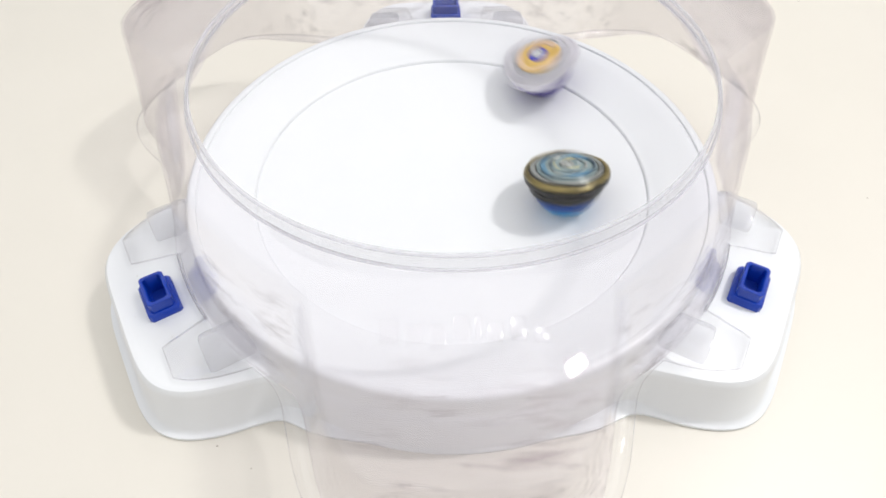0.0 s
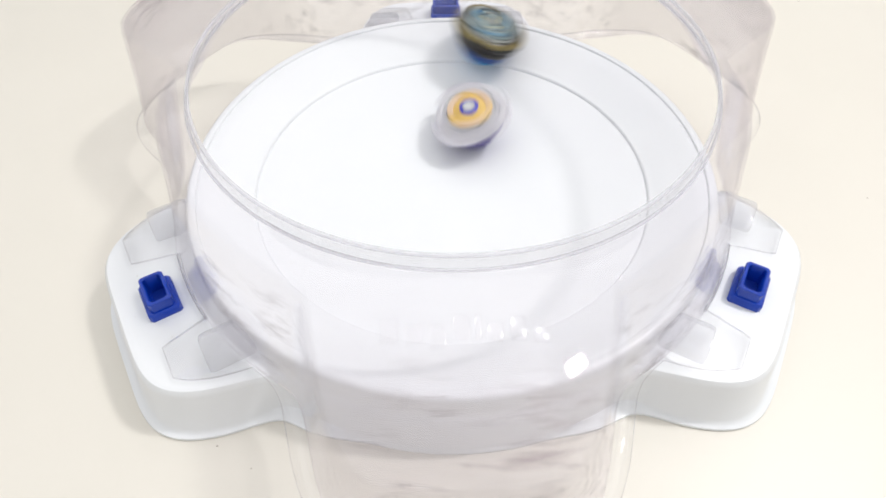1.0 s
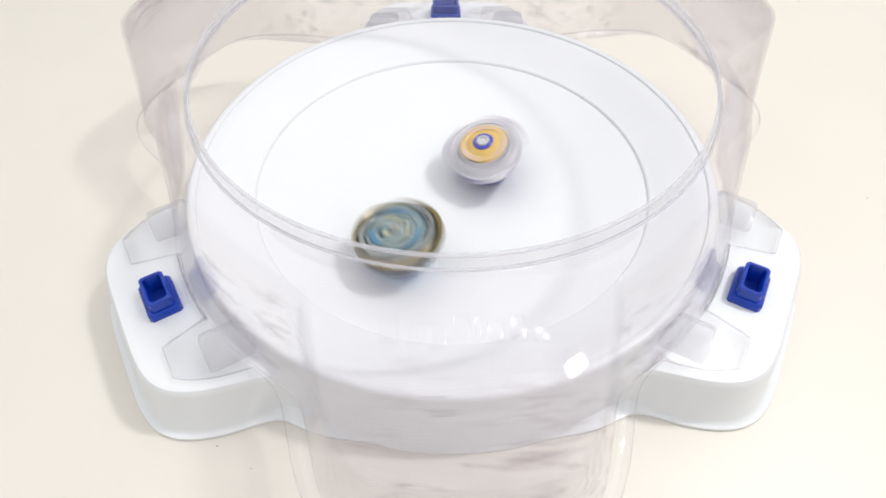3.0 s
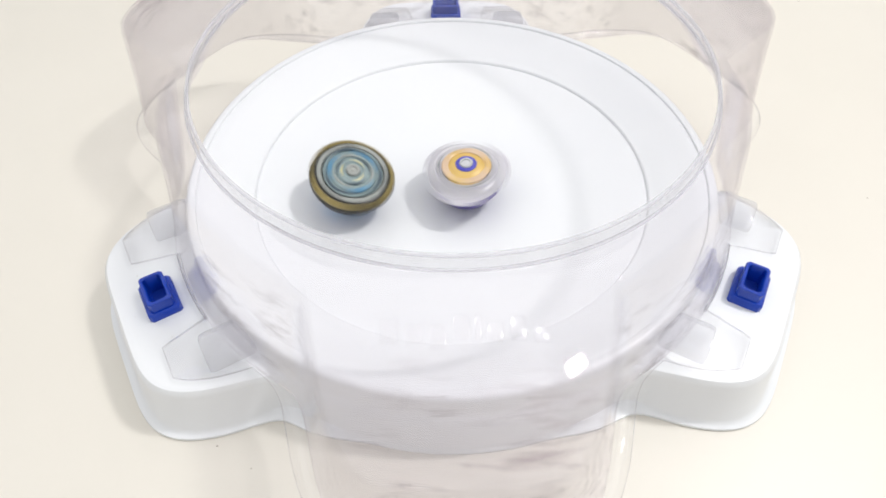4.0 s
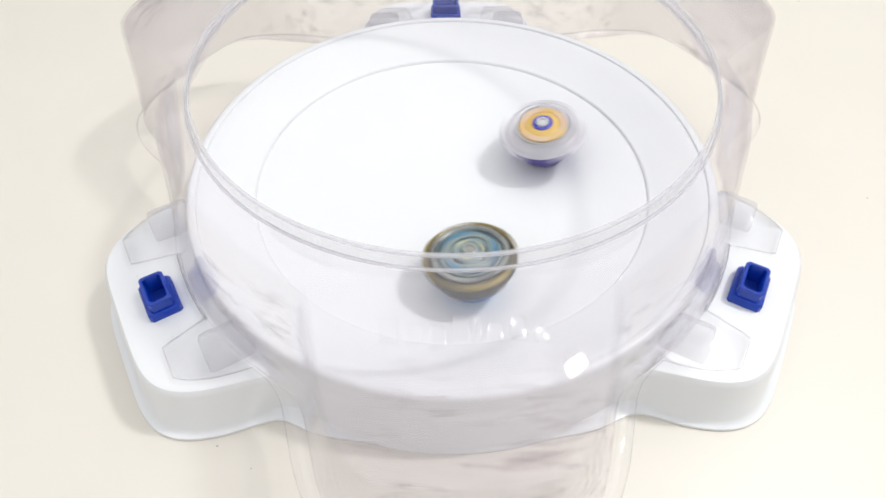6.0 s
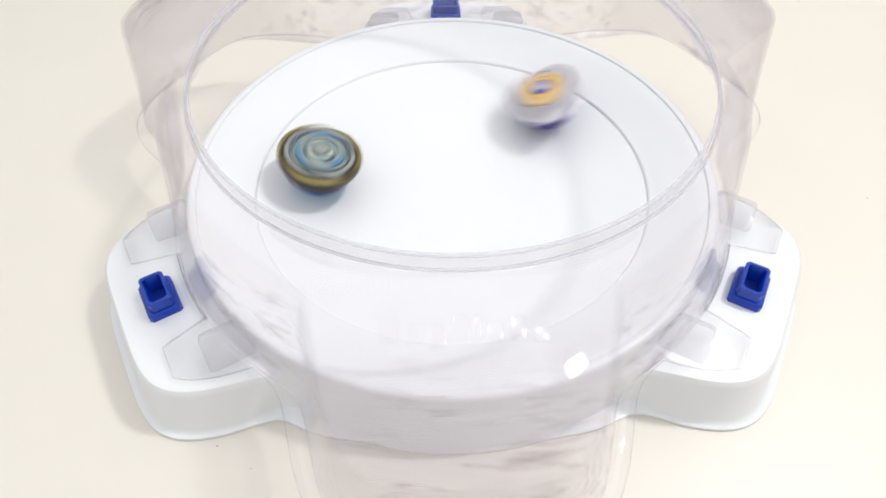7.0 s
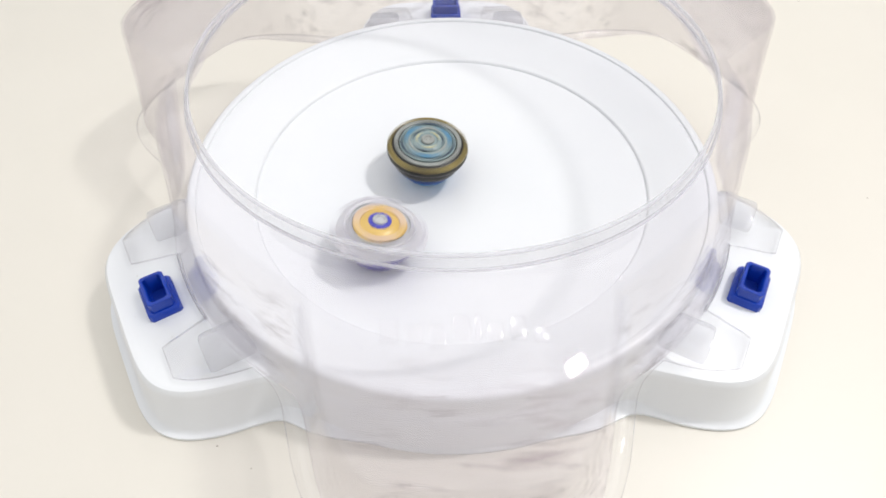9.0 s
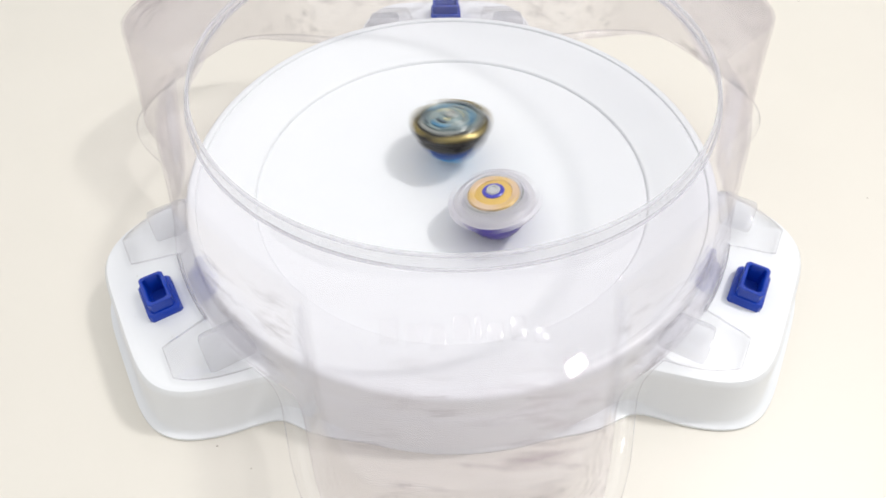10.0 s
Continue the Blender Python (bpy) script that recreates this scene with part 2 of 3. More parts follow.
def stadium_base():
    base = thing("toy_stadium", "white plastic spinning-top stadium, round bowl with three lugs", "toy stadium")
    profile = [(r, floor_height(r)) for r in (0.001, 0.01, 0.02, 0.03, 0.04, 0.05, 0.06, 0.07, 0.08, 0.09, 0.10, 0.108, 0.1135)]
    profile += [(0.1148, 0.0364), (0.1153, 0.0363), (0.1157, 0.0378), (0.1163, 0.0383), (0.1172, 0.0385)]
    profile += [(r, floor_height(r) + 0.0012) for r in (0.120, 0.126, 0.132, 0.138, 0.1435)]
    profile += [(0.1447, 0.0498), (0.1452, 0.0498), (0.1456, 0.0510), (0.1464, 0.0513), (0.1490, 0.0512), (0.1503, 0.0502), (0.1511, 0.0484)]
    rings = [[(r * math.cos(2 * math.pi * i / N), r * math.sin(2 * math.pi * i / N), z) for i in range(N)] for r, z in profile]
    outer = []
    for i in range(N):
        a = 2 * math.pi * i / N
        lug = smax(0.1535, box_radius(off(a, LUGS), 0.1965, 0.0695, 5.0))
        w = min(1.0, max(0.0, (lug - 0.156) / 0.018))
        g = min(1.0, max(0.0, (abs(off(a, POCKETS)) - radians(15)) / radians(14)))
        outer.append((a, lug, w, 0.0012 + 0.0060 * g * g * (3 - 2 * g)))
    steps = [lambda l, w: (0.1517, 0.0385 + 0.003 * (1 - w)), lambda l, w: (0.1526 if w < 1 else 0.1530, 0.0375 if w > 0 else 0.036),
             lambda l, w: (max(0.1529, l - 0.0040), 0.0375 - 0.002 * (1 - w)), lambda l, w: (max(0.1532, l - 0.0015), 0.0370 - 0.002 * (1 - w)),
             lambda l, w: (l + 0.0002, 0.0350 - 0.002 * (1 - w)), lambda l, w: (l + 0.0008, 0.032), lambda l, w: (l + 0.0012 + 0.0042 * w, 0.0058)]
    feet = [(0.52, 0.0036), (0.74, 0.0029), (0.96, 0.0025), (1.0, 0.0015), (0.96, 0.0006), (0.90, 0.0)]
    steps += [lambda l, w, k=k, z=z: (l + 0.0012 + 0.002 * w + k, z) for k, z in feet]
    for count, step in enumerate(steps):
        ring = []
        for a, lug, w, foot in outer:
            r, z = step(lug, w)
            if count > 6:
                k = r - lug - 0.0012 - 0.002 * w
                r = max(lug + 0.0012 + 0.0042 * w, lug + 0.0012 + 0.002 * w + k * foot)
            ring.append((r * math.cos(a), r * math.sin(a), z))
        rings.append(ring)
    part("bowl", loft(rings, True, False), M_WHITE, base, "glossy white bowl with a fine groove round it")
    for c in LUGS:
        m = Matrix.Rotation(c, 4, "Z")
        collar = part("peg_collar", socket(((0.0082, 0.0112, 0.0), (0.0082, 0.0112, 0.0044), (0.0075, 0.0105, 0.0054), (0.0050, 0.0086, 0.0054))), M_PEG, base, "royal blue plastic collar")
        collar.matrix_basis = m @ Matrix.Translation((0.1738, 0.0, 0.0373))
        part("peg_socket", socket(((0.0060, 0.0098, 0.0052), (0.0060, 0.0098, 0.0112), (0.0055, 0.0093, 0.0118), (0.0046, 0.0083, 0.0118), (0.0042, 0.0079, 0.0113), (0.0040, 0.0076, 0.0004)), True), M_PEG, collar, "hollow royal blue socket")
    return base


def roof_height(r):
    """The roof falls ever steeper to a radius of 186 mm and levels off beyond it."""
    q = min(r, 0.186)
    z = 0.1165 - (q - 0.1305) * 0.055 - 2.086 * (q - 0.1325) ** 2
    if r > q:
        z -= 0.278 * (r - q) - 3.7 * (r - q) ** 2
    return z


def crown(u, v):
    """How far the roofs fall away to their sides."""
    return 1.74 * min(abs(v), 0.062) ** 2 * min(1.0, max(0.0, (u - 0.1296) / 0.0004))


def stadium_cover():
    cover = thing("stadium_cover", "clear scuffed plastic cover with three pockets on the stadium", "toy stadium cover")
    count = 19
    rings = [[] for _ in range(count)]
    for i in range(2 * N):
        a = math.pi * i / N
        d = off(a, POCKETS)
        l = off(a, LUGS)
        top = smax(0.1450, box_radius(d, 0.2085, 0.0840, 9.0, 0.175))
        foot = smax(0.1585, box_radius(d, 0.2110, 0.0940, 8.0, 0.165))
        brim = smax(0.1600, box_radius(d, 0.2122, 0.1025, 7.0, 0.15))
        tab = abs(l)
        if tab > radians(8.6):
            edge = min(1.0, (tab - radians(8.6)) / radians(0.6))
            reach = max(0.160, min(0.181 / math.cos(l), box_radius(l, 0.1965, 0.0695, 5.0) - 0.0075))
            brim = max(brim, 0.160 + (reach - 0.160) * edge)
        zs = roof_height(top - 0.004)
        pts = [(0.1296, 0.1168), (0.1300, 0.1166), (0.1312, 0.1163), (0.1325, roof_height(0.1325))]
        for k in (0.14, 0.28, 0.42, 0.56, 0.70, 0.80, 0.90):
            r = 0.1325 + (top - 0.009 - 0.1325) * k
            pts.append((r, roof_height(r)))
        pts += [(top - 0.0060, roof_height(top - 0.0060)), (top - 0.0030, zs - 0.0002), (top - 0.0009, zs - 0.0020), (top, zs - 0.0052)]
        pts += [(top + (foot - top) * 0.55, 0.066), (foot - 0.0006, 0.0432), (foot + 0.0006, 0.0412), (max(foot + 0.0010, brim), 0.0402)]
        # the roofs are crowned across, and their hems hang lower than the lugs
        out = min(1.0, max(0.0, (foot - 0.1580) / 0.03))
        for k, (r, z) in enumerate(pts):
            if k > 14:
                z -= 0.003 * out * (k - 14) / 4
            elif k > 0:
                z -= crown(r, r * math.sin(d)) * min(1.0, max(0.0, (0.66 - abs(d)) / 0.22))
            pts[k] = (r, z)
        for ring, (r, z) in zip(rings, pts):
            ring.append((r * math.cos(a), r * math.sin(a), z))
    shell = part("shell", loft(rings[:-1]), M_CLEAR, cover, "clear moulded plastic with grey scuffs", 60)
    flange = part("flange", loft(rings[-2:]), M_FLANGE, cover, "flat clear flange resting on the lugs", 60)
    for piece, t in ((shell, 0.0016), (flange, 0.0012)):
        thick = piece.modifiers.new("thickness", "SOLIDIFY")
        thick.thickness, thick.offset = t, 0.0
    part("lip", lathe([(0.1271, 0.1226), (0.1271, 0.1231), (0.1275, 0.1235), (0.1281, 0.1235), (0.1285, 0.1231), (0.1284, 0.1224), (0.1290, 0.1190), (0.1299, 0.1181), (0.1303, 0.1173), (0.1298, 0.1164), (0.1288, 0.1165), (0.1282, 0.1176), (0.1276, 0.1220), (0.1271, 0.1226)], 240, ring_only=True), M_LIP, cover, "rolled clear lip round the opening")
    for r, z, k in ((0.1277, 0.1233, 0.0010), (0.1300, 0.1172, 0.0008)):
        part("bead", lathe([(r + k * math.cos(q * math.pi / 4), z + k * math.sin(q * math.pi / 4)) for q in range(9)], 240, ring_only=True), M_BEAD, cover)
    edge = []
    for dr, dz in ((-0.0002, -0.0006), (0.0002, -0.0006), (0.0002, 0.0006), (-0.0002, 0.0006), (-0.0002, -0.0006)):
        edge.append([((1 + dr / 0.18) * x, (1 + dr / 0.18) * y, z + dz) for x, y, z in rings[-1]])
    part("cut_edge", loft(edge), M_HEM, cover, "grey cut edge of the clear flange")
    for c in LUGS:
        for side in (-1, 1):
            hood = box((0.024, 0.0225, 0.0072), (0, 0, 0.0036), 0.0026, 3, 0.90)
            hood.normal_update()
            bmesh.ops.delete(hood, geom=[f for f in hood.faces if f.normal.z < -0.3], context="FACES")
            clip = part("clip_housing", hood, M_HOUSING, flange, "raised clear clip housing")
            clip.matrix_basis = Matrix.Rotation(c, 4, "Z") @ Matrix.Translation((0.1535, side * 0.0460, 0.0406))
        # the cover's foot; the bead's milky white paints in the highlight along it
        part("foot_bead", arc_piece(0.1586, 0.1602, 0.0380, 0.0416, math.degrees(c) - 8.6, math.degrees(c) + 8.6, 14, 0.0005), M_BEAD, flange, "rounded clear foot of the cover beside the peg, milky for its highlight")
    # raised blank shapes where the maker's mark is moulded into the front roof
    m = Matrix.Rotation(POCKETS[0], 4, "Z")
    x = -0.0310
    for w, tall, low in ((0.0090, 1, 0), (0.0080, 0, 0), (0.0080, 0, 1), (0.0080, 1, 0), (0.0032, 1, 0), (0.0080, 0, 0), (0.0080, 1, 0), (0.0080, 0, 0)):
        h = 0.0085 + 0.0035 * tall + 0.003 * low
        u = 0.1555 - 0.00175 * tall + 0.0015 * low
        bar = part("raised_bar", box((h * 0.8, w * 0.72, 0.0009), (0, 0, 0), 0.0004), M_MARK, shell)
        bar.matrix_basis = m @ Matrix.Translation((u, x + w / 2, roof_height(math.hypot(u, x + w / 2)) - crown(u, x + w / 2) + 0.0012)) @ Matrix.Rotation(0.15, 4, "Y") @ Matrix.Rotation(-4.4 * (x + w / 2), 4, "X")
        x += w + 0.0004
    return cover


# ---- the two spinning tops ----
def dark_top():
    top = thing("spinning_top", "spinning top with grey-blue face, gold and black rim and blue tip", "spinning top", "battling tops")
    layer = part("rim_layer", lathe([(0.008, 0.0235), (0.0190, 0.0232), (0.0225, 0.0245), (0.0242, 0.0265), (0.0245, 0.0285), (0.0240, 0.0305), (0.0226, 0.0322), (0.0205, 0.0334), (0.0182, 0.0338), (0.0172, 0.0330), (0.006, 0.0330)], 96, 0.014, 3), M_BLACK, top, "black rim with gold blades")
    for k in range(3):
        a = 120 * k
        part("gold_blade", arc_piece(0.0205, 0.0244, 0.0290, 0.0334, a - 50, a + 44, 16, 0.0014), M_BRASS, layer, "dull gold blade")
        part("silver_line", arc_piece(0.0176, 0.0203, 0.0328, 0.0346, a + 4, a + 108, 14, 0.0005), M_STEEL, layer, "worn grey metal line")
    chip = part("face_chip", lathe([(0.0168, 0.0325), (0.0170, 0.0345), (0.0162, 0.0353), (0.0152, 0.0350), (0.0147, 0.0341), (0.0138, 0.0342), (0.0131, 0.0352), (0.0115, 0.0358), (0.0106, 0.0356), (0.0101, 0.0348), (0.0093, 0.0349), (0.0086, 0.0357), (0.0075, 0.0364), (0.0062, 0.0366), (0.0054, 0.0358), (0.0030, 0.0358)], 72, 0.012, 3), M_CHIP, top, "grey-blue face with raised rings")
    for k in range(3):
        a = 120 * k + 30
        part("blue_inlay", arc_piece(0.0116, 0.0145, 0.0344, 0.0359, a, a + 54, 10, 0.0004), M_CHIP_BLUE, chip)
        part("dark_inlay", arc_piece(0.0150, 0.0165, 0.0344, 0.0356, a + 50, a + 122, 10, 0.0003), M_SLATE, chip)
        part("silver_inlay", arc_piece(0.0104, 0.0117, 0.0350, 0.0363, a + 60, a + 112, 10, 0.0003), M_STEEL, chip)
        part("dark_inlay", arc_piece(0.0082, 0.0096, 0.0349, 0.0361, a - 10, a + 44, 8, 0.0003), M_SLATE, chip)
        part("gold_inlay", arc_piece(0.0060, 0.0074, 0.0360, 0.0371, a + 20, a + 62, 8, 0.0003), M_PALEGOLD, chip)
    part("bolt", lathe([(0.0040, 0.0350), (0.0040, 0.0372), (0.0034, 0.0378), (0.0024, 0.0378), (0.0020, 0.0370), (0.0013, 0.0370), (0.0010, 0.0374)], 24, 0.05, 6), M_STEEL, chip, "grey metal bolt")
    disc = part("disc", lathe([(0.008, 0.0150), (0.0182, 0.0154), (0.0204, 0.0172), (0.0214, 0.0200), (0.0213, 0.0230), (0.008, 0.0236)], 72, 0.025, 5), M_BLACK, top, "black metal disc")
    driver = part("driver", lathe([(0.0120, 0.0058), (0.0149, 0.0072), (0.0162, 0.0092), (0.0173, 0.0114), (0.0181, 0.0136), (0.0181, 0.0154), (0.008, 0.0156)], 60, 0.02, 6), M_NAVY, top, "royal blue lower cone")
    part("tip", lathe([(0.0030, 0.0), (0.0060, 0.0003), (0.0088, 0.0009), (0.0110, 0.0022), (0.0130, 0.0042), (0.0145, 0.0063), (0.0147, 0.0071), (0.006, 0.0074)], 36), M_CYAN, driver, "light blue tip")
    return top, (layer, chip, disc, driver)


def pale_top():
    top = thing("spinning_top", "spinning top with frosted clear rim, orange-gold centre and violet base", "spinning top", "battling tops")
    layer = part("rim_layer", lathe([(0.008, 0.0235), (0.0185, 0.0232), (0.0214, 0.0243), (0.0230, 0.0262), (0.0234, 0.0283), (0.0226, 0.0306), (0.0206, 0.0324), (0.0190, 0.0330), (0.0182, 0.0325), (0.0172, 0.0333), (0.0148, 0.0336), (0.008, 0.0325)], 96, 0.03, 3), M_FROST, top, "frosted clear outer rim")
    for k in range(3):
        part("frosted_wing", arc_piece(0.0200, 0.0264, 0.0254, 0.0304, 120 * k - 30, 120 * k + 26, 14, 0.0016), M_FROST, layer)
        part("grey_line", arc_piece(0.0158, 0.0166, 0.0330, 0.0339, 120 * k + 10, 120 * k + 52, 10, 0.0002), M_STEEL, layer)
    core = part("gold_core", lathe([(0.0142, 0.0322), (0.0144, 0.0337), (0.0134, 0.0347), (0.0116, 0.0349), (0.0108, 0.0343), (0.0098, 0.0346), (0.0088, 0.0354), (0.0070, 0.0360), (0.0050, 0.0358)], 72, 0.03, 3), M_GOLD, top, "orange-gold centre")
    for k in range(3):
        part("peach_inlay", arc_piece(0.0104, 0.0143, 0.0338, 0.0353, 120 * k, 120 * k + 86, 12, 0.0004), M_PEACH, core)
        part("dark_slot", arc_piece(0.0140, 0.0147, 0.0330, 0.0345, 120 * k + 70, 120 * k + 90, 6, 0.0002), M_BLACK, core)
    part("blue_ring", lathe([(0.0060, 0.0352), (0.0062, 0.0364), (0.0055, 0.0370), (0.0036, 0.0368)], 36), M_RINGBLUE, core, "violet-blue ring")
    part("bolt", lathe([(0.0040, 0.0360), (0.0040, 0.0376), (0.0035, 0.0382), (0.0026, 0.0382), (0.0022, 0.0372), (0.0012, 0.0372)], 24, 0.06, 6), M_BOLT, core, "bright silver bolt")
    disc = part("disc", lathe([(0.008, 0.0165), (0.0180, 0.0168), (0.0200, 0.0182), (0.0206, 0.0205), (0.0204, 0.0230), (0.008, 0.0236)], 72, 0.03, 4), M_VIOLET, top, "dark violet disc")
    driver = part("driver", lathe([(0.0090, 0.0020), (0.0122, 0.0038), (0.0150, 0.0078), (0.0170, 0.0122), (0.0180, 0.0150), (0.0180, 0.0168), (0.008, 0.0170)], 60, 0.02, 6), M_VIOLET, top, "violet lower cone")
    part("tip", lathe([(0.0026, 0.0), (0.0054, 0.0003), (0.0076, 0.0009), (0.0094, 0.0020), (0.0104, 0.0034), (0.006, 0.0040)], 36), M_RINGBLUE, driver)
    return top, (layer, core, disc, driver)


stadium_base()
stadium_cover()
DARK, DARK_PARTS = dark_top()
PALE, PALE_PARTS = pale_top()
for o in (*DARK.children_recursive, *PALE.children_recursive):
    o.data.transform(Matrix.Diagonal((1, 1, 0.81, 1)))


def crumb(x, y, s, z=0.0, label="tiny dark crumb lying on the cream table"):
    ob = tagged(new("crumb", finish(lathe([(0.0004, 0.0), (0.0010, 0.0003), (0.0008, 0.0007), (0.0003, 0.0009)], 9, 0.2, 2), "crumb", M_CRUMB)), label, "crumb", "crumbs")
    ob.matrix_basis = Matrix.Translation((x, y, z)) @ Matrix.Diagonal((s, s, s, 1))


crumb(0.2744, 0.0203, 0.45)
crumb(-0.1151, -0.1531, 0.5)
crumb(-0.0959, -0.1641, 0.4)
crumb(0.3088, 0.2614, 0.5)
crumb(-0.1654, -0.0763, 0.22, 0.0374, "tiny dark speck on the white stadium lug")
crumb(-0.1637, -0.0796, 0.25, 0.0374, "tiny dark speck on the white stadium lug")
crumb(-0.1364, -0.1131, 0.3, 0.0374, "tiny dark speck on the white stadium lug")
crumb(0.1561, -0.0540, 0.2, 0.0374, "tiny dark speck on the white stadium lug")
crumb(-0.1782, -0.0565, 0.3, 0.0374, "tiny dark speck on the white stadium lug")
crumb(-0.1581, -0.1019, 0.18, 0.0374, "tiny dark speck on the white stadium lug")


def spin(p, step, lead):
    """Turns a part on its top's axis, step degrees in each thirtieth of a second."""
    walk(p, [(i / FPS, pose(0, 0, 0, 0, 0, lead + step * i)) for i in range(frame(10.0))])


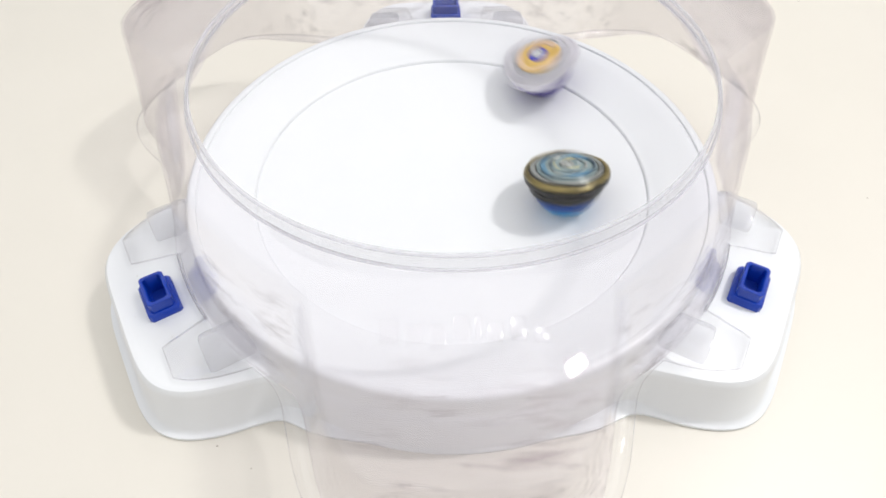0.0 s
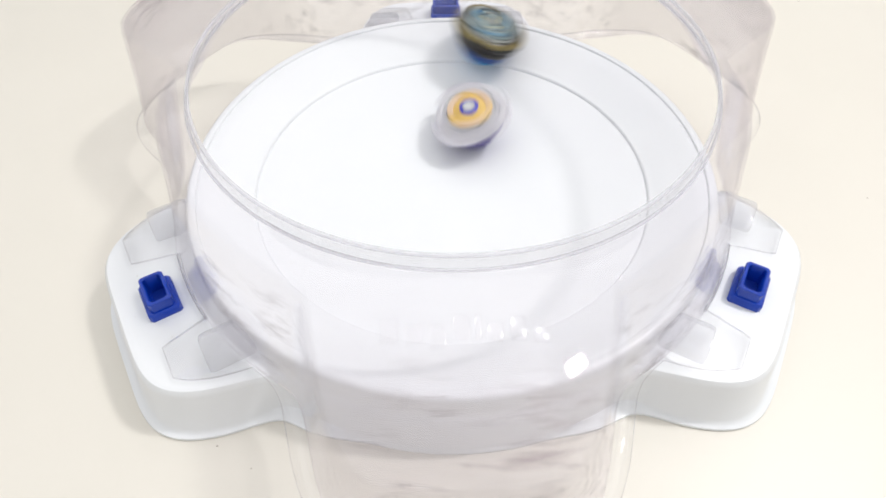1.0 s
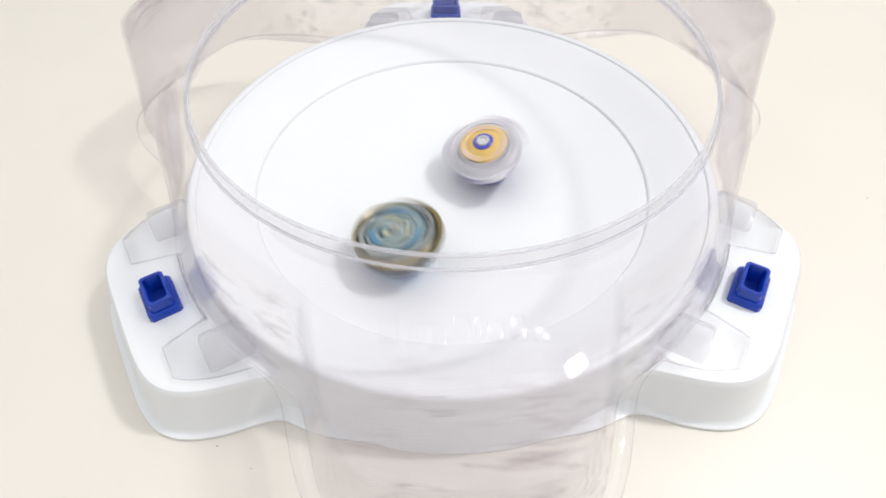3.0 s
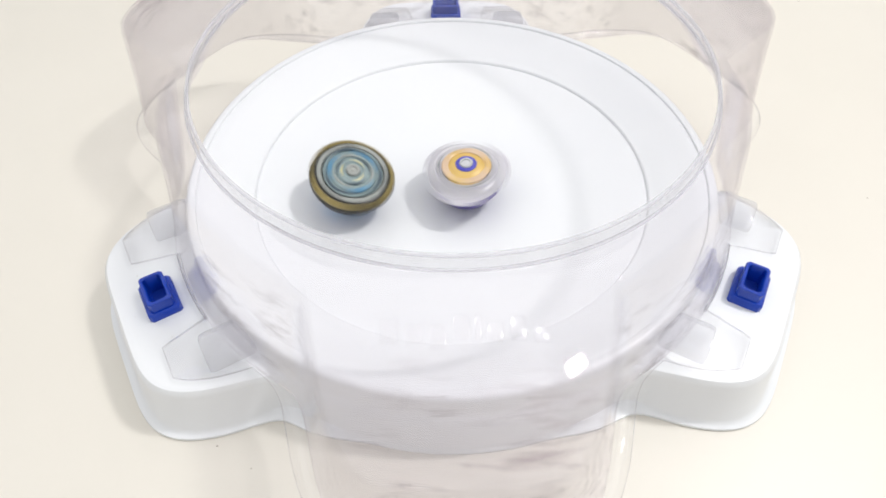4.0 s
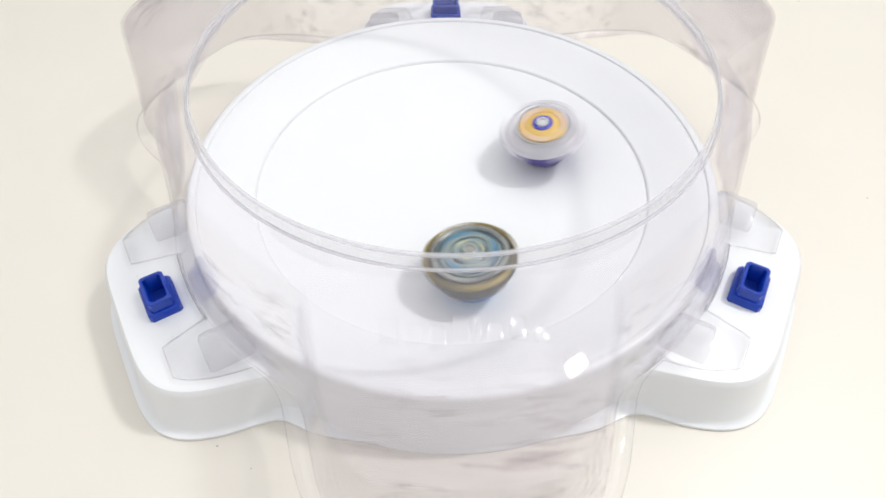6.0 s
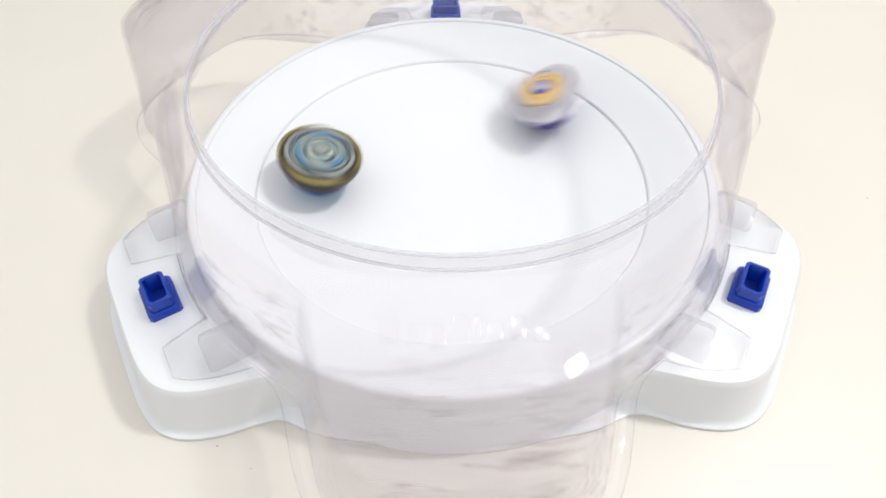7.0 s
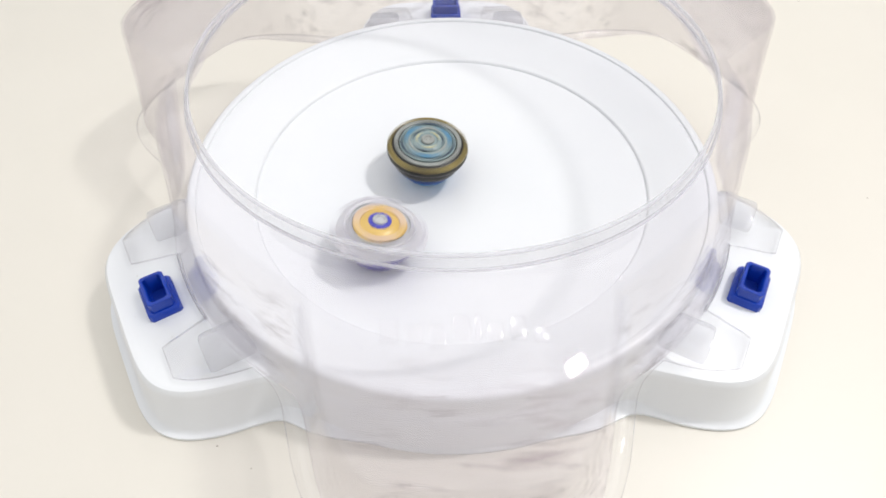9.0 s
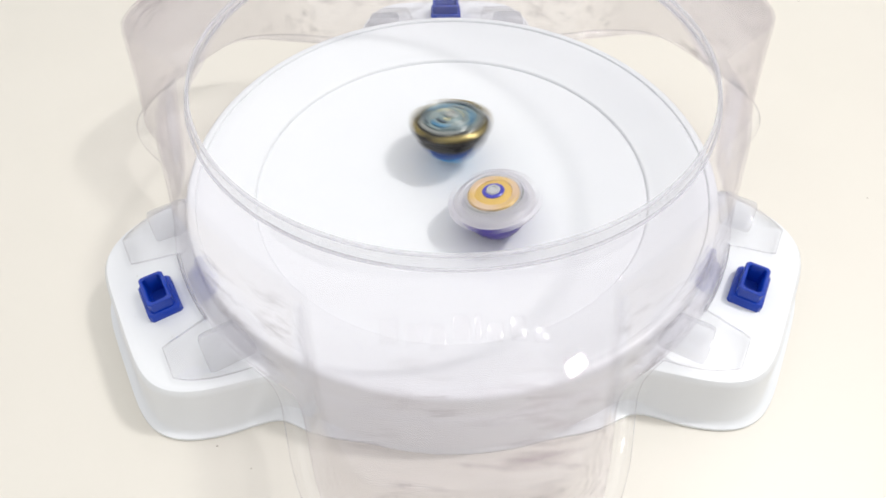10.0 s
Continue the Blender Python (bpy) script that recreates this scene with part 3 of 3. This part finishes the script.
def motions():
    walk(DARK, [
        (0, pose(0.0674, -0.0176, 0.0285, -17.1, -4.7)),
        (0.1, pose(0.0705, -0.0281, 0.0294, -17.4, -5.8)),
        (0.2, pose(0.0467, -0.0246, 0.0261, -16.3, -4.4)),
        (0.3, pose(0.0028, -0.0162, 0.0232, -14.6, -1.0)),
        (0.4, pose(-0.0426, -0.0078, 0.0250, -12.8, 2.6)),
        (0.5, pose(-0.0741, -0.0068, 0.0289, -11.9, 5.1)),
        (0.6, pose(-0.1348, -0.0015, 0.0460, -12.6, 19.5)),
        (0.7, pose(-0.1268, 0.0514, 0.0475, -8.4, 26.9)),
        (0.8, pose(-0.0832, 0.0953, 0.0439, -3.5, 23.6)),
        (0.9, pose(-0.0291, 0.1145, 0.0411, -0.6, 19.3)),
        (1, pose(0.0187, 0.1149, 0.0409, 0.8, 15.6)),
        (1.1, pose(0.0561, 0.1110, 0.0442, 1.0, 10.2)),
        (1.2, pose(0.0728, 0.0858, 0.0392, -1.4, 7.0)),
        (1.3, pose(0.0623, 0.0469, 0.0299, -4.7, 3.9)),
        (1.4, pose(0.0244, 0.0021, 0.0234, -8.6, 3.5)),
        (1.5, pose(0.0037, -0.0237, 0.0226, -4.9, -0.8)),
        (1.6, pose(0.0109, -0.0392, 0.0238, -5.3, -0.4)),
        (1.7, pose(0.0024, -0.0341, 0.0233, -3.5, 1.7)),
        (1.8, pose(-0.0086, -0.0128, 0.0223, -0.1, 4.0)),
        (1.9, pose(-0.0220, 0.0083, 0.0226, 0.1, 3.9)),
        (2, pose(-0.0391, 0.0159, 0.0239, -1.2, 4.1)),
        (2.1, pose(-0.0353, -0.0469, 0.0263, -2.7, -2.8)),
        (2.2, pose(-0.0058, -0.0776, 0.0292, -4.6, -5.4)),
        (2.3, pose(0.0393, -0.0761, 0.0306, -3.0, -10.2)),
        (2.4, pose(0.0544, -0.1061, 0.0405, -1.5, -18.9)),
        (2.5, pose(0.0291, -0.1164, 0.0415, -1.5, -18.5)),
        (2.6, pose(0.0170, -0.1191, 0.0416, -4.7, -19.2)),
        (2.7, pose(0.0086, -0.1072, 0.0369, -6.0, -21.0)),
        (3, pose(-0.0248, -0.0586, 0.0273, -3.3, -7.3)),
        (3.3, pose(-0.0823, 0.0011, 0.0294, 1.3, 9.3)),
        (3.55, pose(-0.1208, -0.0135, 0.0396, 1.3, 17.5)),
        (3.8, pose(-0.0981, -0.0328, 0.0342, 1.1, 18.1)),
        (3.9, pose(-0.0730, -0.0250, 0.0292, 4.3, 14.9)),
        (4, pose(-0.0620, -0.0100, 0.0271, 8.1, 13.5)),
        (4.1, pose(-0.1067, -0.0086, 0.0351, 5.6, 18.6)),
        (4.2, pose(-0.1116, -0.0127, 0.0362, 3.1, 18.5)),
        (4.3, pose(-0.1002, -0.0148, 0.0339, 4.3, 18.5)),
        (4.4, pose(-0.0724, -0.0124, 0.0287, 6.4, 16.4)),
        (4.5, pose(-0.0420, -0.0026, 0.0249, 9.4, 13.7)),
        (4.6, pose(-0.0208, 0.0276, 0.0245, 17.2, 9.0)),
        (4.7, pose(-0.0010, 0.0434, 0.0259, 24.4, 4.4)),
        (4.8, pose(0.0152, 0.0524, 0.0269, 25.0, -3.1)),
        (4.9, pose(0.0363, 0.0639, 0.0298, 26.2, -11.5)),
        (5, pose(0.0452, 0.0706, 0.0320, 27.7, -18.4)),
        (5.1, pose(0.0529, 0.0710, 0.0324, 22.0, -20.5)),
        (5.2, pose(0.0511, 0.0611, 0.0304, 16.4, -21.3)),
        (5.3, pose(0.0439, 0.0460, 0.0277, 11.6, -20.1)),
        (5.4, pose(0.0420, 0.0258, 0.0258, 6.3, -19.4)),
        (5.5, pose(0.0398, 0.0027, 0.0248, 1.0, -18.6)),
        (5.6, pose(0.0362, -0.0236, 0.0248, -3.2, -15.7)),
        (5.7, pose(0.0320, -0.0418, 0.0256, -6.5, -12.5)),
        (6, pose(0.0124, -0.0759, 0.0287, -6.7, -5.8)),
        (6.3, pose(-0.0296, -0.0711, 0.0289, -2.4, 3.4)),
        (6.55, pose(-0.0551, -0.0342, 0.0275, 5.7, 12.6)),
        (6.8, pose(-0.0475, 0.0060, 0.0261, 15.3, 16.4)),
        (6.9, pose(-0.0469, 0.0137, 0.0253, 8.6, 13.1)),
        (7, pose(-0.0821, 0.0006, 0.0294, 0.5, 12.5)),
        (7.1, pose(-0.0807, -0.0101, 0.0293, 0.7, 10.9)),
        (7.2, pose(-0.0668, -0.0252, 0.0277, 0.2, 7.7)),
        (7.3, pose(-0.0456, -0.0395, 0.0262, -2.7, 1.7)),
        (7.4, pose(-0.0187, -0.0468, 0.0252, -4.8, -5.1)),
        (7.5, pose(-0.0226, -0.0716, 0.0290, -8.2, -8.5)),
        (7.6, pose(-0.0152, -0.0820, 0.0301, -12.2, -5.5)),
        (7.7, pose(-0.0094, -0.0856, 0.0304, -14.9, -1.7)),
        (7.8, pose(-0.0014, -0.0791, 0.0289, -13.0, 0.8)),
        (7.9, pose(0.0061, -0.0659, 0.0269, -9.9, 3.1)),
        (8, pose(0.0056, -0.0437, 0.0245, -5.8, 6.1)),
        (8.1, pose(0.0145, -0.0430, 0.0245, -4.4, 3.2)),
        (8.2, pose(0.0283, -0.0413, 0.0249, -2.8, -0.3)),
        (8.3, pose(0.0383, -0.0309, 0.0247, -3.1, -2.5)),
        (8.4, pose(0.0389, -0.0153, 0.0239, -2.8, -3.6)),
        (8.5, pose(0.0288, -0.0033, 0.0229, -2.9, -3.5)),
        (8.6, pose(0.0185, 0.0093, 0.0225, 0.9, -4.2)),
        (8.7, pose(0.0098, 0.0140, 0.0225, 4.2, -4.7)),
        (8.8, pose(-0.0031, 0.0194, 0.0224, 3.4, -1.5)),
        (8.9, pose(-0.0159, 0.0121, 0.0224, 1.3, 1.7)),
        (9, pose(-0.0160, 0.0161, 0.0226, 0.5, 3.5)),
        (9.1, pose(-0.0185, 0.0148, 0.0226, 1.1, 4.5)),
        (9.2, pose(-0.0156, 0.0124, 0.0224, 1.6, 4.9)),
        (9.3, pose(-0.0039, 0.0073, 0.0222, 5.3, 0.2)),
        (9.4, pose(0.0117, 0.0174, 0.0231, 10.9, -4.6)),
        (9.5, pose(0.0374, 0.0549, 0.0278, 20.1, -10.8)),
        (9.6, pose(0.0516, 0.0696, 0.0313, 19.5, -15.3)),
        (9.7, pose(0.0475, 0.0697, 0.0310, 18.5, -17.7)),
        (9.8, pose(0.0411, 0.0464, 0.0289, 7.5, -18.4)),
        (9.9, pose(0.0291, 0.0209, 0.0296, -2.1, -18.5)),
        (10, pose(0.0005, 0.0280, 0.0285, -9.5, -2.5)),
    ])
    walk(PALE, [
        (0, pose(0.0646, 0.0888, 0.0361, 5.9, -18.3)),
        (0.1, pose(0.0845, 0.0683, 0.0357, 6.1, -20.3)),
        (0.2, pose(0.1008, 0.0400, 0.0356, 5.7, -22.1)),
        (0.3, pose(0.0971, -0.0032, 0.0331, 4.2, -21.5)),
        (0.4, pose(0.0479, -0.0414, 0.0272, 1.1, -15.5)),
        (0.5, pose(-0.0106, -0.0428, 0.0250, 1.9, -8.6)),
        (0.6, pose(-0.0136, -0.0221, 0.0242, 2.3, -15.1)),
        (0.7, pose(0.0179, -0.0230, 0.0241, 1.7, -17.1)),
        (0.8, pose(0.0316, -0.0069, 0.0242, 3.6, -16.9)),
        (0.9, pose(0.0250, 0.0179, 0.0239, 6.8, -14.4)),
        (1, pose(0.0164, 0.0502, 0.0257, 11.0, -12.2)),
        (1.1, pose(0.0258, 0.0583, 0.0272, 11.3, -12.9)),
        (1.2, pose(0.0219, 0.0215, 0.0238, 7.9, -12.3)),
        (1.3, pose(-0.0060, -0.0046, 0.0225, 5.0, -4.7)),
        (1.4, pose(-0.0400, -0.0159, 0.0243, 3.6, 3.6)),
        (1.5, pose(-0.0953, 0.0020, 0.0322, 4.9, 14.5)),
        (1.6, pose(-0.1235, 0.0280, 0.0416, 6.1, 17.9)),
        (1.7, pose(-0.1182, 0.0385, 0.0407, 5.8, 17.0)),
        (1.8, pose(-0.1063, 0.0572, 0.0393, 6.3, 15.4)),
        (1.9, pose(-0.0918, 0.0735, 0.0379, 9.8, 13.9)),
        (2, pose(-0.0472, 0.0784, 0.0311, 12.6, 8.8)),
        (2.1, pose(0.0057, 0.1112, 0.0356, 13.6, -1.0)),
        (2.2, pose(0.0563, 0.0732, 0.0314, 8.0, -10.2)),
        (2.3, pose(0.0744, 0.0073, 0.0282, 1.0, -13.0)),
        (2.4, pose(0.0785, 0.0230, 0.0295, 2.0, -14.1)),
        (2.5, pose(0.0817, 0.0790, 0.0365, 6.8, -15.2)),
        (2.6, pose(0.0654, 0.0871, 0.0360, 10.8, -20.7)),
        (2.7, pose(0.0446, 0.0694, 0.0313, 13.9, -24.6)),
        (3, pose(0.0252, 0.0176, 0.0238, 6.2, -12.9)),
        (3.3, pose(-0.0130, 0.0290, 0.0231, 5.5, 1.2)),
        (3.55, pose(0.0169, 0.0509, 0.0252, 7.6, -4.0)),
        (3.8, pose(0.0430, 0.0338, 0.0254, 5.9, -8.7)),
        (3.9, pose(0.0251, 0.0072, 0.0228, 2.8, -5.5)),
        (4, pose(0.0095, -0.0033, 0.0221, 1.3, -2.5)),
        (4.1, pose(0.0562, 0.0024, 0.0255, 1.4, -6.9)),
        (4.2, pose(0.0733, -0.0105, 0.0280, 0.0, -8.9)),
        (4.3, pose(0.0622, -0.0399, 0.0280, -3.0, -7.6)),
        (4.4, pose(0.0283, -0.0598, 0.0268, -5.1, -3.7)),
        (4.5, pose(-0.0072, -0.0442, 0.0243, -4.0, 0.7)),
        (4.6, pose(-0.0230, -0.0459, 0.0249, -3.5, 1.3)),
        (4.7, pose(-0.0348, -0.0220, 0.0239, -0.8, 1.5)),
        (4.8, pose(-0.0285, 0.0042, 0.0230, 1.9, -0.4)),
        (4.9, pose(-0.0145, 0.0158, 0.0227, 3.0, -3.0)),
        (5, pose(0.0089, 0.0101, 0.0224, 2.4, -7.1)),
        (5.1, pose(0.0205, -0.0145, 0.0229, -0.5, -7.0)),
        (5.2, pose(0.0164, -0.0368, 0.0239, -3.2, -5.5)),
        (5.3, pose(-0.0047, -0.0514, 0.0249, -5.0, -2.0)),
        (5.4, pose(-0.0274, -0.0382, 0.0244, -3.9, 1.7)),
        (5.5, pose(-0.0358, -0.0109, 0.0235, -1.4, 3.7)),
        (5.6, pose(-0.0224, 0.0165, 0.0228, 2.0, 2.2)),
        (5.7, pose(0.0058, 0.0270, 0.0228, 3.8, -1.0)),
        (6, pose(0.0592, 0.0296, 0.0268, 3.9, -8.9)),
        (6.3, pose(0.0727, -0.0148, 0.0281, -0.6, -12.2)),
        (6.55, pose(0.0457, -0.0253, 0.0253, 0.4, -10.6)),
        (6.8, pose(0.0308, 0.0146, 0.0238, 6.7, -10.3)),
        (6.9, pose(0.0269, 0.0329, 0.0247, 5.0, -13.5)),
        (7, pose(0.0670, 0.0599, 0.0320, 3.6, -22.1)),
        (7.1, pose(0.0860, 0.0481, 0.0333, 4.3, -20.5)),
        (7.2, pose(0.0781, 0.0200, 0.0295, 4.3, -16.1)),
        (7.3, pose(0.0513, -0.0001, 0.0253, 3.4, -12.9)),
        (7.4, pose(0.0218, -0.0096, 0.0231, 3.6, -9.2)),
        (7.5, pose(0.0198, 0.0247, 0.0236, 7.6, -8.9)),
        (7.6, pose(0.0082, 0.0446, 0.0246, 9.6, -5.7)),
        (7.7, pose(0.0026, 0.0600, 0.0261, 11.0, -3.1)),
        (7.8, pose(0.0015, 0.0663, 0.0269, 11.5, -1.1)),
        (7.9, pose(0.0028, 0.0523, 0.0251, 10.2, 0.6)),
        (8, pose(-0.0059, 0.0290, 0.0232, 8.0, 3.5)),
        (8.1, pose(-0.0250, 0.0282, 0.0238, 7.8, 6.5)),
        (8.2, pose(-0.0408, 0.0299, 0.0251, 7.9, 9.0)),
        (8.3, pose(-0.0486, 0.0260, 0.0257, 7.5, 10.6)),
        (8.4, pose(-0.0501, 0.0201, 0.0255, 5.0, 12.1)),
        (8.5, pose(-0.0455, 0.0044, 0.0247, 1.6, 13.0)),
        (8.6, pose(-0.0399, -0.0118, 0.0241, -0.1, 10.0)),
        (8.7, pose(-0.0441, -0.0213, 0.0247, -1.1, 8.2)),
        (8.8, pose(-0.0443, -0.0305, 0.0252, -2.6, 8.2)),
        (8.9, pose(-0.0412, -0.0450, 0.0261, -4.6, 7.9)),
        (9, pose(-0.0413, -0.0553, 0.0272, -6.2, 7.9)),
        (9.1, pose(-0.0427, -0.0647, 0.0286, -8.4, 6.9)),
        (9.2, pose(-0.0379, -0.0691, 0.0288, -9.9, 5.2)),
        (9.3, pose(-0.0247, -0.0630, 0.0270, -10.3, 2.5)),
        (9.4, pose(-0.0060, -0.0642, 0.0267, -11.5, -0.8)),
        (9.5, pose(0.0004, -0.0786, 0.0290, -14.2, -2.8)),
        (9.6, pose(0.0074, -0.0865, 0.0308, -14.7, -7.9)),
        (9.7, pose(0.0125, -0.0794, 0.0299, -13.3, -12.8)),
        (9.8, pose(0.0186, -0.0637, 0.0280, -10.7, -17.7)),
        (9.9, pose(0.0252, -0.0380, 0.0250, -7.5, -13.5)),
        (10, pose(0.0280, -0.0295, 0.0241, -5.4, -9.2)),
    ])
    for p in DARK_PARTS:
        spin(p, 83, 0)
    for p in PALE_PARTS:
        spin(p, 79, 20)


motions()
